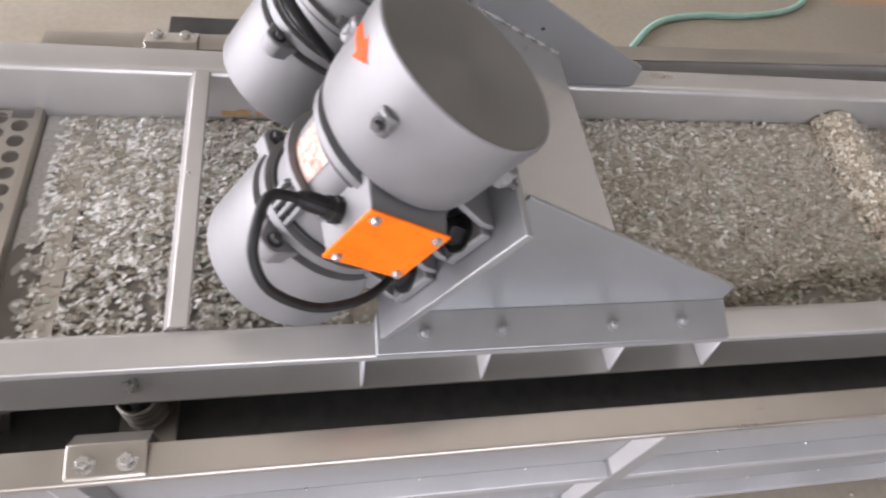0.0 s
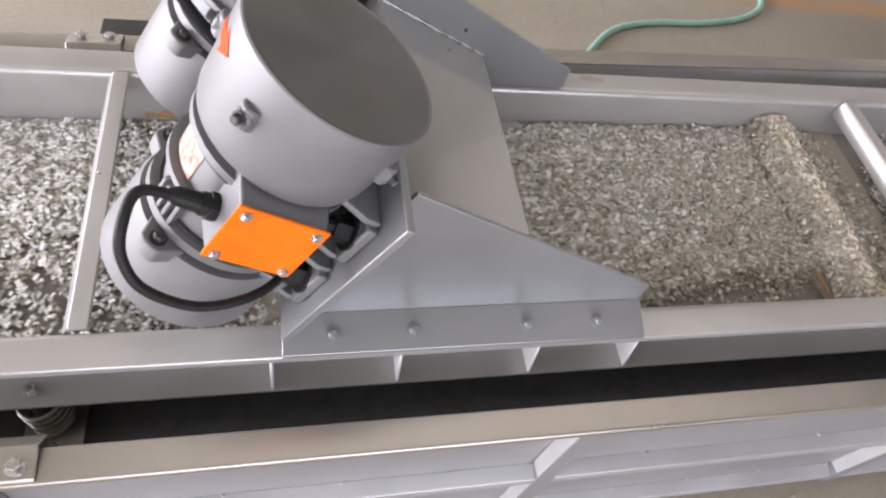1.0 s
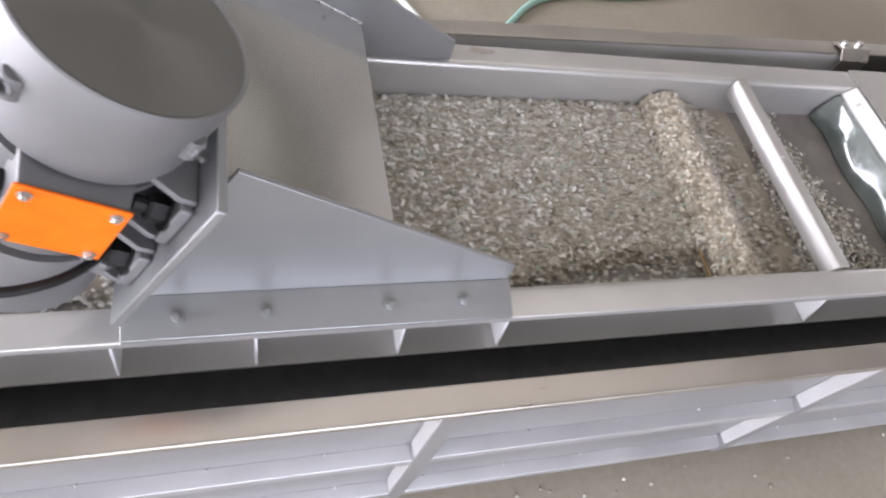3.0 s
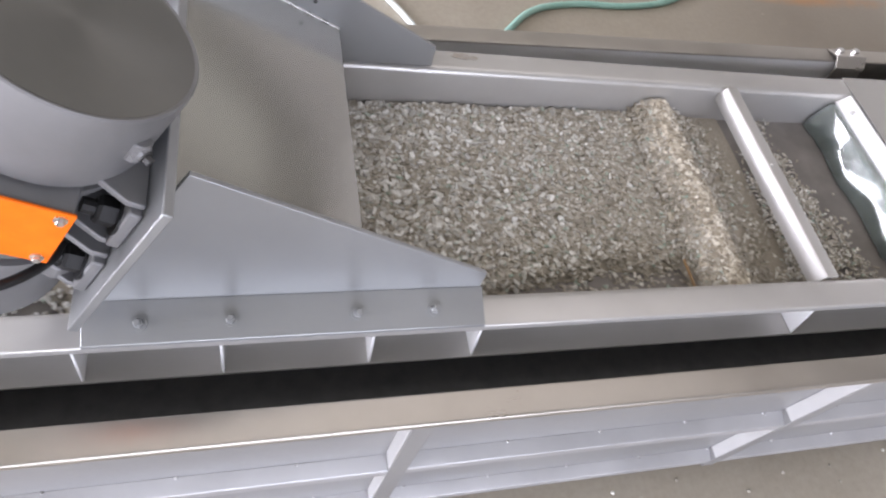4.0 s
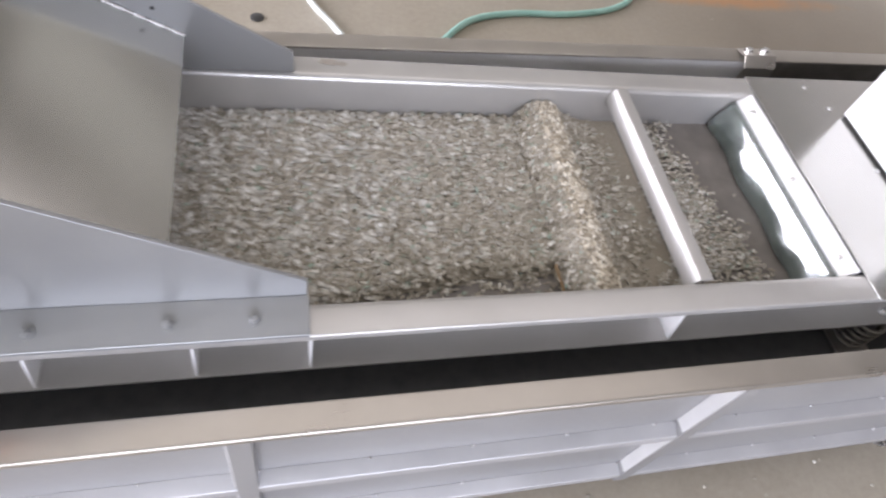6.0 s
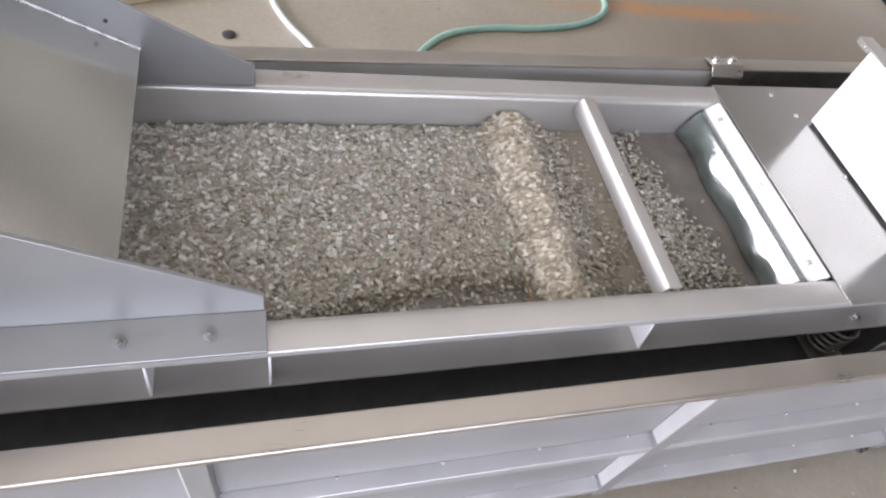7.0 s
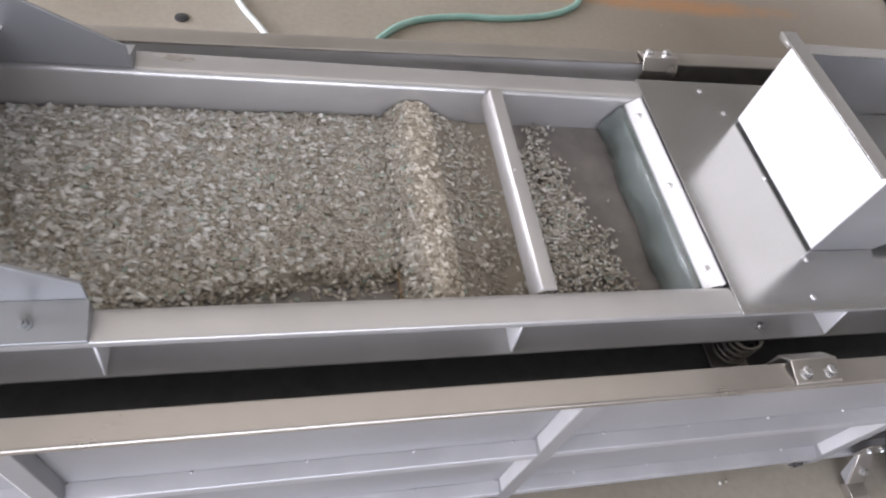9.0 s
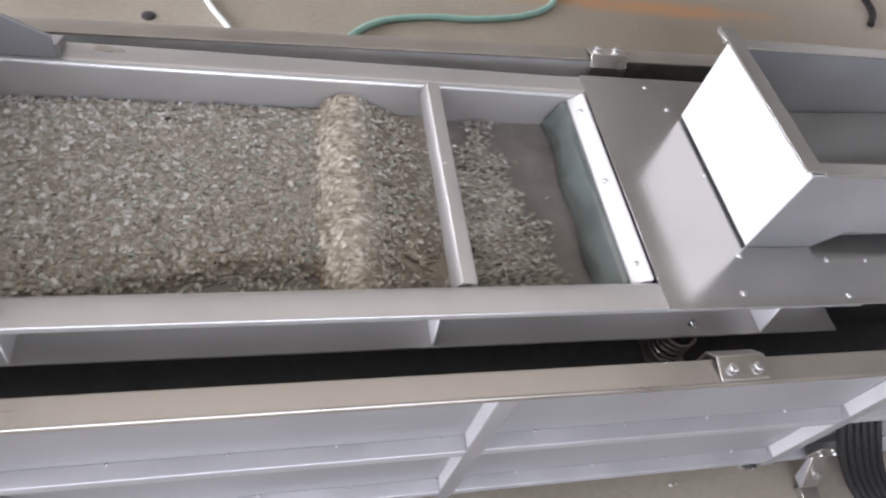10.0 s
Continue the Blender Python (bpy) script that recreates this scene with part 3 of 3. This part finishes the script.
def motor(yc, side):
    """side: -1 the terminal box faces the near gangway, +1 the far one."""
    o = Vector((.70, yc, 1.26))
    A = lambda s, n=0.0, d=0.0: o + AX * s + NR * n + Vector((0, side * d, 0))
    mt = thing("vibration_motor", "silver-painted vibration motor with round end caps and terminal box", "electric motor", "vibration motors")
    for s0, s1 in ((-.085, .062), (-.275, -.422)):
        d = 1 if s1 > s0 else -1
        L = abs(s1 - s0)
        bm = bmesh.new()
        lathe(bm, A(s0), AX * d, [(0, .104), (.004, .124), (.02, .128), (L - .006, .134), (L - .002, .1335), (L, .1315), (L - .002, .127)], 56)
        cp = part("end_cap", bm, PAINT, mt, smooth=True)
        bm = bmesh.new()
        lathe(bm, (0, 0, 0), (0, 0, 1), [(-.004, .1275), (-.0012, .1275), (-.0006, .09), (-.0002, .05), (.0, .012), (.0, .001)], 56)
        disc = part("cap_disc", bm, DISC, cp, "dark grey end disc turned on a lathe", smooth=True)
        disc.matrix_local = Matrix.Translation(A(s1)) @ (AX * d).to_track_quat("Z", "Y").to_matrix().to_4x4()
        for a in (45, 135, 225, 315 if d < 0 else 288):
            r = Vector((0, math.cos(radians(a)), 0)) + NR * math.sin(radians(a))
            if d < 0:
                # bolted ear on the lower cap's flange
                w = AX.cross(r).normalized()
                bm = bmesh.new()
                e = A(s0 + .006)
                prism(bm, [e + r * .112 - w * .034, e + r * .112 + w * .034, e + r * .146 + w * .017, e + r * .150 + w * .008, e + r * .150 - w * .008, e + r * .146 - w * .017], -AX * .030)
                part("flange_ear", bm, PAINT, cp, bevel=.003)
                part("ear_bolt", bolt_bm(e + r * .132, AX, .0085, .008), DARKSTEEL, cp)
                continue
            bm = bmesh.new()
            lathe(bm, A(s0 + d * .082) + r * .128, AX, [(-.016, .012), (-.014, .014), (.014, .014), (.016, .012)], 14)
            lathe(bm, A(s0 + d * .082) + r * .118, r, [(0, .014), (.022, .0125), (.025, .010)], 12)
            part("cap_lug", bm, PAINT, cp)
            part("cap_screw", bolt_bm(A(s0 + d * .082) + r * .143, r, .0065, .008), DARKSTEEL, cp)
    bm = bmesh.new()
    lathe(bm, A(-.28), AX, [(0, .104), (.2, .106)], 48)
    part("stator_housing", bm, PAINT, mt, smooth=True)
    for k in range(4):
        a = radians(-41 + k * 7)
        r = Vector((0, -side * math.sin(a), 0)) - NR * math.cos(a)
        if r.y * side > .66:
            continue
        w = AX.cross(r).normalized() * .003
        bm = bmesh.new()
        prism(bm, [A(-.262) + r * .100 - w, A(-.20) + r * .100 - w, A(-.206) + r * .119 - w, A(-.252) + r * .119 - w], w * 2)
        part("cooling_fin", bm, PAINT, mt, bevel=.001)
    # the thin dark rings stand in for shade in the housing's grooves
    for s, wd, rr, mat in ((-.104, .007, .121, PAINT), (-.118, .004, .113, DARKSTEEL), (-.188, .006, .119, PAINT), (-.198, .004, .112, DARKSTEEL), (-.258, .010, .120, PAINT), (-.246, .004, .110, DARKSTEEL)):
        bm = bmesh.new()
        lathe(bm, A(s), AX, [(-wd, .098), (-wd * .8, rr), (wd * .8, rr), (wd, .098)], 48)
        part("housing_ring", bm, mat, mt, smooth=True)
    # feet: pads between cast webs, with their bolts on the plate
    for s0, s1 in ((-.078, -.158), (-.205, -.285)):
        for d in (1, -1):
            bm = bmesh.new()
            ring = [A(s, .113, d * y) for s, y in ((s0, .045), (s1, .045), (s1, .132), (s0, .132))]
            prism(bm, ring, NR * .0175)
            ft = part("foot", bm, PAINT, mt, bevel=.003)
            part("foot_bolt", bolt_bm(A((s0 + s1) / 2 - .004, .113, d * .104), -NR, .020, .024, .016), CABLE, ft)
        for s in (s0 + .0105, s1):
            bm = bmesh.new()
            prism(bm, [A(s, n, y) for n, y in ((.05, -.088), (.05, .088), (.108, .122), (.1303, .122), (.1303, -.122), (.108, -.122))], -AX * .010)
            part("foot_web", bm, PAINT, mt, bevel=.002)
    # terminal box with its cover, screws, gland and cable
    bm = bmesh.new()
    c = A(-.142)
    def rect(h, k, d):
        return [c + AX * a + NR * b + Vector((0, side * d, 0)) for a, b in ((-h, -k), (h, -k), (h, k), (-h, k))]
    r0, r1 = rect(.060, .064, .085), rect(.054, .058, .146)
    va, vb = [bm.verts.new(p) for p in r0], [bm.verts.new(p) for p in r1]
    bm.faces.new(va), bm.faces.new(vb)
    for i in range(4):
        bm.faces.new((va[i], va[(i + 1) % 4], vb[(i + 1) % 4], vb[i]))
    tb = part("terminal_box", bm, PAINT, mt, bevel=.004)
    lid = part("box_cover", prism(bmesh.new(), rect(.057, .061, .1465), (0, side * .005, 0)), ORANGE, tb, "bright orange cover plate", bevel=.0015)
    for a, b in ((-.045, -.047), (.045, -.047), (.045, .047), (-.045, .047)):
        part("screw", bolt_bm(c + AX * a + NR * b + Vector((0, side * .1515, 0)), (0, side, 0), .0055, .005), BOLT, tb)
    g = A(-.155, -.058, .106)
    bm = bmesh.new()
    lathe(bm, g, -NR, [(-.004, .019), (.014, .019), (.015, .016), (.024, .016)], 8)
    lathe(bm, g, -NR, [(.024, .0135), (.044, .0135), (.054, .012), (.062, .0080)], 16)
    part("cable_gland", bm, CABLE, tb, "black cable gland")
    return mt, g


m1, g1 = motor(.895, -1)
m2, g2 = motor(1.315, 1)
bm = bmesh.new()
pts = [g1 - NR * .056, (.489, .779, 1.202), (.473, .748, 1.188), (.467, .72, 1.155), (.485, .70, 1.112), (.539, .70, 1.064), (.60, .72, 1.046), (.642, .76, 1.030), (.655, .80, 1.02)]
tagged(part("motor_cable", tube(bm, smooth_path(pts), .0070, 12), CABLE, smooth=True), "thick black cable looping from the motor's terminal box", "cable")
bm = bmesh.new()
pts = [(.47, 1.20, 1.32), (.50, 1.15, 1.22), (.565, 1.13, 1.12), (.62, 1.12, 1.05), (.63, 1.12, .95)]
tagged(part("motor_cable", tube(bm, smooth_path(pts), .0088, 12), CABLE, smooth=True), "black cable hanging beside the rear motor", "cable")

# direction arrow and type plate on the first motor
def arrow_bm(yc):
    o = Vector((.70, yc, 1.26))
    bm = bmesh.new()
    def on(s, a, r=.1335):
        return o + AX * s + (Vector((0, -math.cos(a), 0)) - NR * math.sin(a)) * r
    rows = [(1.74, .007), (1.65, .007), (1.56, .008), (1.47, .008), (1.4699, .018), (1.37, .009), (1.27, .001)]
    left = [bm.verts.new(on(.018 - h, a)) for a, h in rows]
    right = [bm.verts.new(on(.018 + h, a)) for a, h in rows]
    for i in range(len(rows) - 1):
        bm.faces.new((left[i], right[i], right[i + 1], left[i + 1]))
    return bm
def sticker_bm(yc):
    o = Vector((.70, yc, 1.26))
    bm = bmesh.new()
    rows = [[bm.verts.new(o + AX * s + (Vector((0, -math.cos(a), 0)) - NR * math.sin(a)) * .1068) for s in (-.180, -.128)] for a in (1.02 + .07 * k for k in range(10))]
    for p, q in zip(rows, rows[1:]):
        bm.faces.new((p[0], p[1], q[1], q[0]))
    return bm
part("type_plate", sticker_bm(.895), LABEL, m1, "worn red and white type plate")
part("arrow_sticker", arrow_bm(.895), ARROW, m1, "orange direction arrow sticker")

# ---- feed hopper at the discharge end ----
hopper = thing("hopper", "open sheet steel hopper with folded rim on cover sheet", "hopper")
HX0, HX1, HY0, HY1, HZ = 2.816, 3.75, .892, 1.320, 1.058
zb = TZ + .006
def panel(name, pts, way, lab=""):
    # the west panel alone is paler, standing in for the light it faces
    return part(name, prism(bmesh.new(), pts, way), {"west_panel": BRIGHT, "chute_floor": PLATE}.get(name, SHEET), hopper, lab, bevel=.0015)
panel("west_panel", [(HX0, HY0, zb + .007), (HX0, HY1, zb + .007), (HX0, HY1, HZ), (HX0, HY0, HZ)], (.004, 0, 0), "steel panel coloured paler for the daylight it faces")
panel("south_panel", [(HX0 + .0045, HY0, zb), (3.00, HY0, zb), (3.055, HY0, .865), (HX1, HY0, .865), (HX1, HY0, HZ), (HX0 + .0045, HY0, HZ)], (0, .004, 0))
panel("north_panel", [(HX0 + .0045, HY1 - .004, zb), (HX1, HY1 - .004, zb), (HX1, HY1 - .004, HZ), (HX0 + .0045, HY1 - .004, HZ)], (0, .004, 0))
panel("east_panel", [(HX1 + .0005, HY0, zb), (HX1 + .0005, HY1, zb), (HX1 + .0005, HY1, HZ), (HX1 + .0005, HY0, HZ)], (.004, 0, 0))
panel("chute_floor", [(HX0 + .006, HY0 + .006, zb + .03), (HX0 + .006, HY1 - .006, zb + .03), (HX1 - .01, HY1 - .006, .88), (HX1 - .01, HY0 + .006, .88)], (0, 0, -.003))
R = .032
for nm, b in (("west_rim", (HX0 - .010, HX0 + R, HY0 + .006, HY1 + R + .016)), ("south_rim", (HX0 + R + .0005, HX1, HY0 - .003, HY0 + R)), ("north_rim", (HX0 + R + .0005, HX1, HY1 - R, HY1 + .003))):
    bm = bmesh.new()
    box(bm, *b, HZ + .0005, HZ + .0055)
    if nm == "west_rim":
        box(bm, b[0], b[0] + .004, HY1 + .0005, b[3], HZ - .010, HZ)
    part(nm, bm, PLATE, hopper, bevel=.001)

# ---- clear plastic flap at the trough's end ----
bm = bmesh.new()
nu, nv = 40, 14
def flap_x(u, v):
    if v == 0:
        return 2.5192          # hem under the strip
    bend = .66 + .30 * noise.noise((u * .17, 1.7, 0.3)) + .14 * noise.noise((u * .55, 4.7, 0.3))
    lean = .0455 + .005 * noise.noise((u * .12, 7.7, 0.9))
    return 2.5090 - lean * min(v, bend) - .004 * max(0, v - bend) + .0016 * v * noise.noise((u * .22, v * 2.0, 3.1))


g = [[bm.verts.new((flap_x(u, v / nv), .815 + .58 * u / nu, TZ - .0262 - .0878 * v / nv)) for v in range(nv + 1)] for u in range(nu + 1)]
for u in range(nu):
    for v in range(nv):
        bm.faces.new((g[u][v], g[u + 1][v], g[u + 1][v + 1], g[u][v + 1]))
flap = tagged(part("plastic_flap", bm, FILM, smooth=True), "rumpled glossy greenish plastic flap hanging from the end strip", "plastic sheet")
mod = flap.modifiers.new("thick", 'SOLIDIFY')
mod.thickness = .0015

# ---- floor things ----
# hose end in glare, the glare put into a whiter colour
hose_a = [(1.36, 3.4, .012), (1.395, 2.986, .012), (1.45, 2.8, .012), (1.536, 2.643, .012), (1.64, 2.40, .012), (1.72, 2.0, .012), (1.7, 1.75, .012)]
tagged(part("floor_hose", tube(bmesh.new(), smooth_path(hose_a), .014, 12), HOSEWHITE, smooth=True), "hose lying on the concrete floor, coloured whitish for the glare on it", "hose")
hose_b = [(1.80, 1.9, .012), (1.86, 2.35, .012), (2.048, 2.62, .012), (2.21, 2.765, .012), (2.445, 2.83, .012), (2.70, 2.845, .012),
          (2.95, 2.90, .012), (3.12, 3.0, .012), (3.19, 3.15, .012), (3.22, 3.5, .012)]
tagged(part("floor_hose", tube(bmesh.new(), smooth_path(hose_b), .016, 12), HOSE, smooth=True), "pale green hose curving over the concrete floor", "hose")
for i in range(6):
    d = .026 * i
    pts = [(3.30 + d, .70, .42 - .1 * d), (3.36 + d, .585, .26), (3.46 + d, .53, .12), (3.54 + d, .465, .035), (3.60 + d, .36, .014), (3.66 + d, .2, .014)]
    tagged(part("power_cable", tube(bmesh.new(), smooth_path(pts), .0125, 10), CABLE, smooth=True), "thick black cable beside the machine's end", "cable", "cable bundle")
pts = [(5.25, 3.1, .01), (5.36, 3.27, .01), (5.42, 3.6, .01), (5.7, 4.4, .01)]
tagged(part("floor_cable", tube(bmesh.new(), smooth_path(pts), .02, 10), CABLE, smooth=True), "black cable on the concrete floor", "cable")
WOOD = plain("pale_board", (0.62, 0.52, 0.36), (0.76, 0.68, 0.53), .6, 9, 0, .15)
board = part("wooden_board", box(bmesh.new(), -.10, .50, .0, .22, 0, .035), WOOD, bevel=.003)
board.matrix_world = pose(.705, 2.845, 0, 0, 0, 21)
tagged(board, "pale wooden board lying on the concrete floor", "board")
bm = bmesh.new()
lathe(bm, (1.203, 2.702, 0), (0, 0, 1), [(0, .03), (.004, .029), (.007, .02), (.0072, .0)], 18, False)
tagged(part("floor_plug", bm, DARKSTEEL, smooth=True), "small dark round plug lying on the floor", "floor plug")
bm = bmesh.new()
random.seed(8)
spots = [(1.646, .545), (1.892, .549), (2.115, .56), (2.927, .566), (2.95, .57), (2.35, .50), (2.5, .54), (3.6, 2.9), (3.35, 2.62), (1.75, .52), (1.3, .5), (3.1, .47), (2.7, .49), (2.2, .44)]
spots += [(random.uniform(1, 3.4), random.uniform(.2, .56)) for k in range(26)] + [(random.uniform(1, 4.2), random.uniform(1.9, 3.2)) for k in range(14)]
for x, y in spots:
    u = .006
    c = Vector((x, y, .002))
    lathe(bm, c, (random.uniform(-.3, .3), random.uniform(-.3, .3), 1), [(-.002, u * .7), (.0, u), (.002, u * .6)], 6)
tagged(part("stray_flakes", bm, FLAKE), "stray white plastic flakes scattered on the floor", "plastic flakes", kind="stuff")
bm = bmesh.new()
box(bm, .166, .66, 1.77, 1.842, .0, .63)
tagged(part("dark_box", bm, DARKSTEEL, bevel=.004), "dark painted steel box standing on the floor behind", "steel box")

# ---- plastic flakes in the trough ----


def bare_band(x, y):
    """0 to 1: where the pan shows along the near wall, before the ridge."""
    wide = .05 + .070 * min(1, max(0, (x - 1.25) / .4)) + .014 * noise.noise((x * 11, 3, 1))
    return min(1, max(0, (.8115 + wide - y) / .03)) * min(1, max(0, (x - 1.15) / .2)) if x < 1.87 else 0.0


def bed_height(x, y):
    """Top of the flake bed."""
    h = .712 + .004 * noise.noise((x * 5, y * 5, 0))
    if x < .75:
        h = .694 + .018 * min(1, max(0, (x - .35) / .4)) + .003 * noise.noise((x * 9, y * 9, 4))
    edge = 1.866 + .010 * noise.noise((y * 9, 2.0, 0))
    if edge < x < 2.2:
        u = (x - edge)
        h += .050 * math.sqrt(min(1, u / .045)) * max(0, 1 - max(0, u - .075) / .13) ** 1.5
    if x > 2.0:
        h -= .012 * min(1, (x - 2.0) / .1)
    if x > 2.3:
        h -= .006
    if y < .885:
        h -= .12 * (.885 - y)
    return h - .022 * bare_band(x, y)


def cover_at(x, y):
    """Share of the pan that flakes hide."""
    if x < .75:
        return .26 + .30 * noise.noise((x * 7, y * 7, 9)) + max(0, x - .52) + .22 * (y - 1.0) - (.4 if x < .02 else 0)
    if x < 2.1:
        return 1.0 - .80 * bare_band(x, y) - (.72 if x > 1.99 else 0)
    d = math.hypot((x - 2.26) / .15, (y - 1.03) / .25)
    return .66 - .58 * d + .5 * noise.noise((x * 9, y * 9, 5)) + (.5 if x < 2.13 and y > .95 else 0)


def clumps_at(x, y):
    """White flakes gather in small clumps on the bare pan."""
    return .10 + 1.3 * max(0, noise.noise((x * 30, y * 30, 2)) - .05) + (.15 if y > 1.1 else 0)


def flakes(name, count, seed, mat, x0=-.02, x1=2.165, lift=0.0, label="bed of grey-white shredded plastic flakes dancing in the trough", share=cover_at, big=1.0):
    rng = np.random.default_rng(seed)
    base = np.array([(-1, -1, -1), (1, -1, -1), (1, 1, -1), (-1, 1, -1), (-.8, -.9, 1), (.9, -.7, 1), (.7, .9, 1), (-.9, .8, 1)], float)
    quads = np.array([(0, 3, 2, 1), (4, 5, 6, 7), (0, 1, 5, 4), (1, 2, 6, 5), (2, 3, 7, 6), (3, 0, 4, 7)])
    verts, n = [], 0
    while n < count:
        x, y = rng.uniform(x0, x1), rng.uniform(.818, 1.392)
        if rng.random() > share(x, y):
            continue
        L, W, H = rng.uniform(.0042, .0078), rng.uniform(.0024, .0044), rng.uniform(.0008, .0018)
        L, W = L * big, W * big
        if x < .75:
            L, W = L * .86, W * .86
        elif x < 1.7:
            grow = 1 + .22 * min(1, (1.7 - x) / .6)
            L, W = L * grow, W * grow
        if x > 2.165:
            L, W = L * .74, W * .74
        p = (base + rng.uniform(-.25, .25, (8, 3))) * (L, W, H)
        slope = (bed_height(x + .004, y) - bed_height(x - .004, y)) / .008 if x > .75 else 0.0
        r = Euler((rng.normal(0, .30 if x > .75 else .16), rng.normal(0, .30 if x > .75 else .16) - math.atan(slope), 0)).to_matrix() @ Matrix.Rotation(rng.uniform(0, 6.28), 3, 'Z')
        z = bed_height(x, y) + lift + rng.uniform(-.004, .002) if .75 < x < 2.1 or x < .75 and cover_at(x, y) > .9 else .6915 + rng.uniform(0, .006) ** (1 if x < 2.165 else .8)
        verts.append(p @ np.array(r).T + (x, y, z))
        n += 1
    v = np.concatenate(verts)
    f = (quads[None] + 8 * np.arange(n)[:, None, None]).reshape(-1, 4)
    me = bpy.data.meshes.new(name)
    me.from_pydata(v.tolist(), [], f.tolist())
    me.materials.append(mat)
    return tagged(new(name, me), label, "plastic flakes", kind="stuff")


layers = [flakes("plastic_flakes", 8000, 11 + k, FLAKE) for k in range(4)]
layers += [flakes("pale_flakes", 1250, 31 + k, PALE, 1.862, 1.972, .003, "plastic flakes heaped in a ridge across the trough, coloured paler for the light on it", big=1.25) for k in range(2)]
layers += [flakes("pale_flakes", 4200, 41, WHITE, .0, .75, .003, "clean white plastic flakes clumped on the dark pan", clumps_at)]
layers += [flakes("pale_flakes", 2600, 47, COOL, .75, 1.85, .002, "clean pale plastic flakes lying on the grey bed", lambda x, y: max(0, 1 - (x - .75) / 1.1) * (1 - bare_band(x, y)), 1.15)]
loose = [flakes("plastic_flakes", 900, 51 + k, FLAKE, 2.165, 2.44, 0, "loose grey plastic flakes leaping over the bare pan") for k in range(3)]
loose += [flakes("pale_flakes", 260, 43, COOL, 2.165, 2.42, .002, "clean pale plastic flakes clustered before the plastic flap")]
# fine flakes caked on the pan at the feed end
bm = bmesh.new()
nu, nv = 60, 60
g = [[bm.verts.new((-.03 + .312 * u / nu, .8112 + .5876 * v / nv, .6890 + .0030 * noise.noise((u * .21, v * .21, 7)) + .0065 * (v / nv - .42))) for v in range(nv + 1)] for u in range(nu + 1)]
for u in range(nu):
    for v in range(nv):
        bm.faces.new((g[u][v], g[u + 1][v], g[u + 1][v + 1], g[u][v + 1]))
CAKED = plain("caked_fines", (0.36, 0.35, 0.325), (0.48, 0.47, 0.44), .6, 120, 0, .5)
tagged(part("flake_fines", bm, CAKED, smooth=True), "fine pale plastic dust caked on the pan", "plastic flakes", kind="stuff")
# the packed flakes under the loose ones
bm = bmesh.new()
nu, nv = 170, 40
xs = [.45 + 1.72 * u / nu for u in range(nu + 1)]
g = [[bm.verts.new((x, .8112 + .5876 * v / nv, bed_height(x, .8112 + .5876 * v / nv) - .006 - max(0, .62 - x) * .1)) for v in range(nv + 1)] for x in xs]
for u in range(nu):
    for v in range(nv):
        bm.faces.new((g[u][v], g[u + 1][v], g[u + 1][v + 1], g[u][v + 1]))
BEDUNDER = plain("packed_flakes", (0.28, 0.245, 0.19), (0.36, 0.325, 0.265), .6, 160, 0, .6)
tagged(part("flake_heap", bm, BEDUNDER, smooth=True), "packed grey plastic flakes filling the trough", "plastic flakes", kind="stuff")


def motions():
    """The flakes circle and hop with the trough's vibration."""
    rng = np.random.default_rng(5)
    for i, ob in enumerate(layers + loose):
        sway, beat = (.008, 3.4) if ob in loose else (.008, 4.7)
        rows = []
        for k in range(301):
            w = 2 * math.pi * (k / beat + i / len(layers))
            a, b, c = rng.uniform(-1, 1, 3)
            rows.append((k / 30, pose(sway * math.cos(w) + .002 * a, .5 * sway * math.sin(w * 1.3 + i) + .002 * b, .0015 + .0012 * math.sin(w) + .0004 * c)))
        walk(ob, rows)


motions()
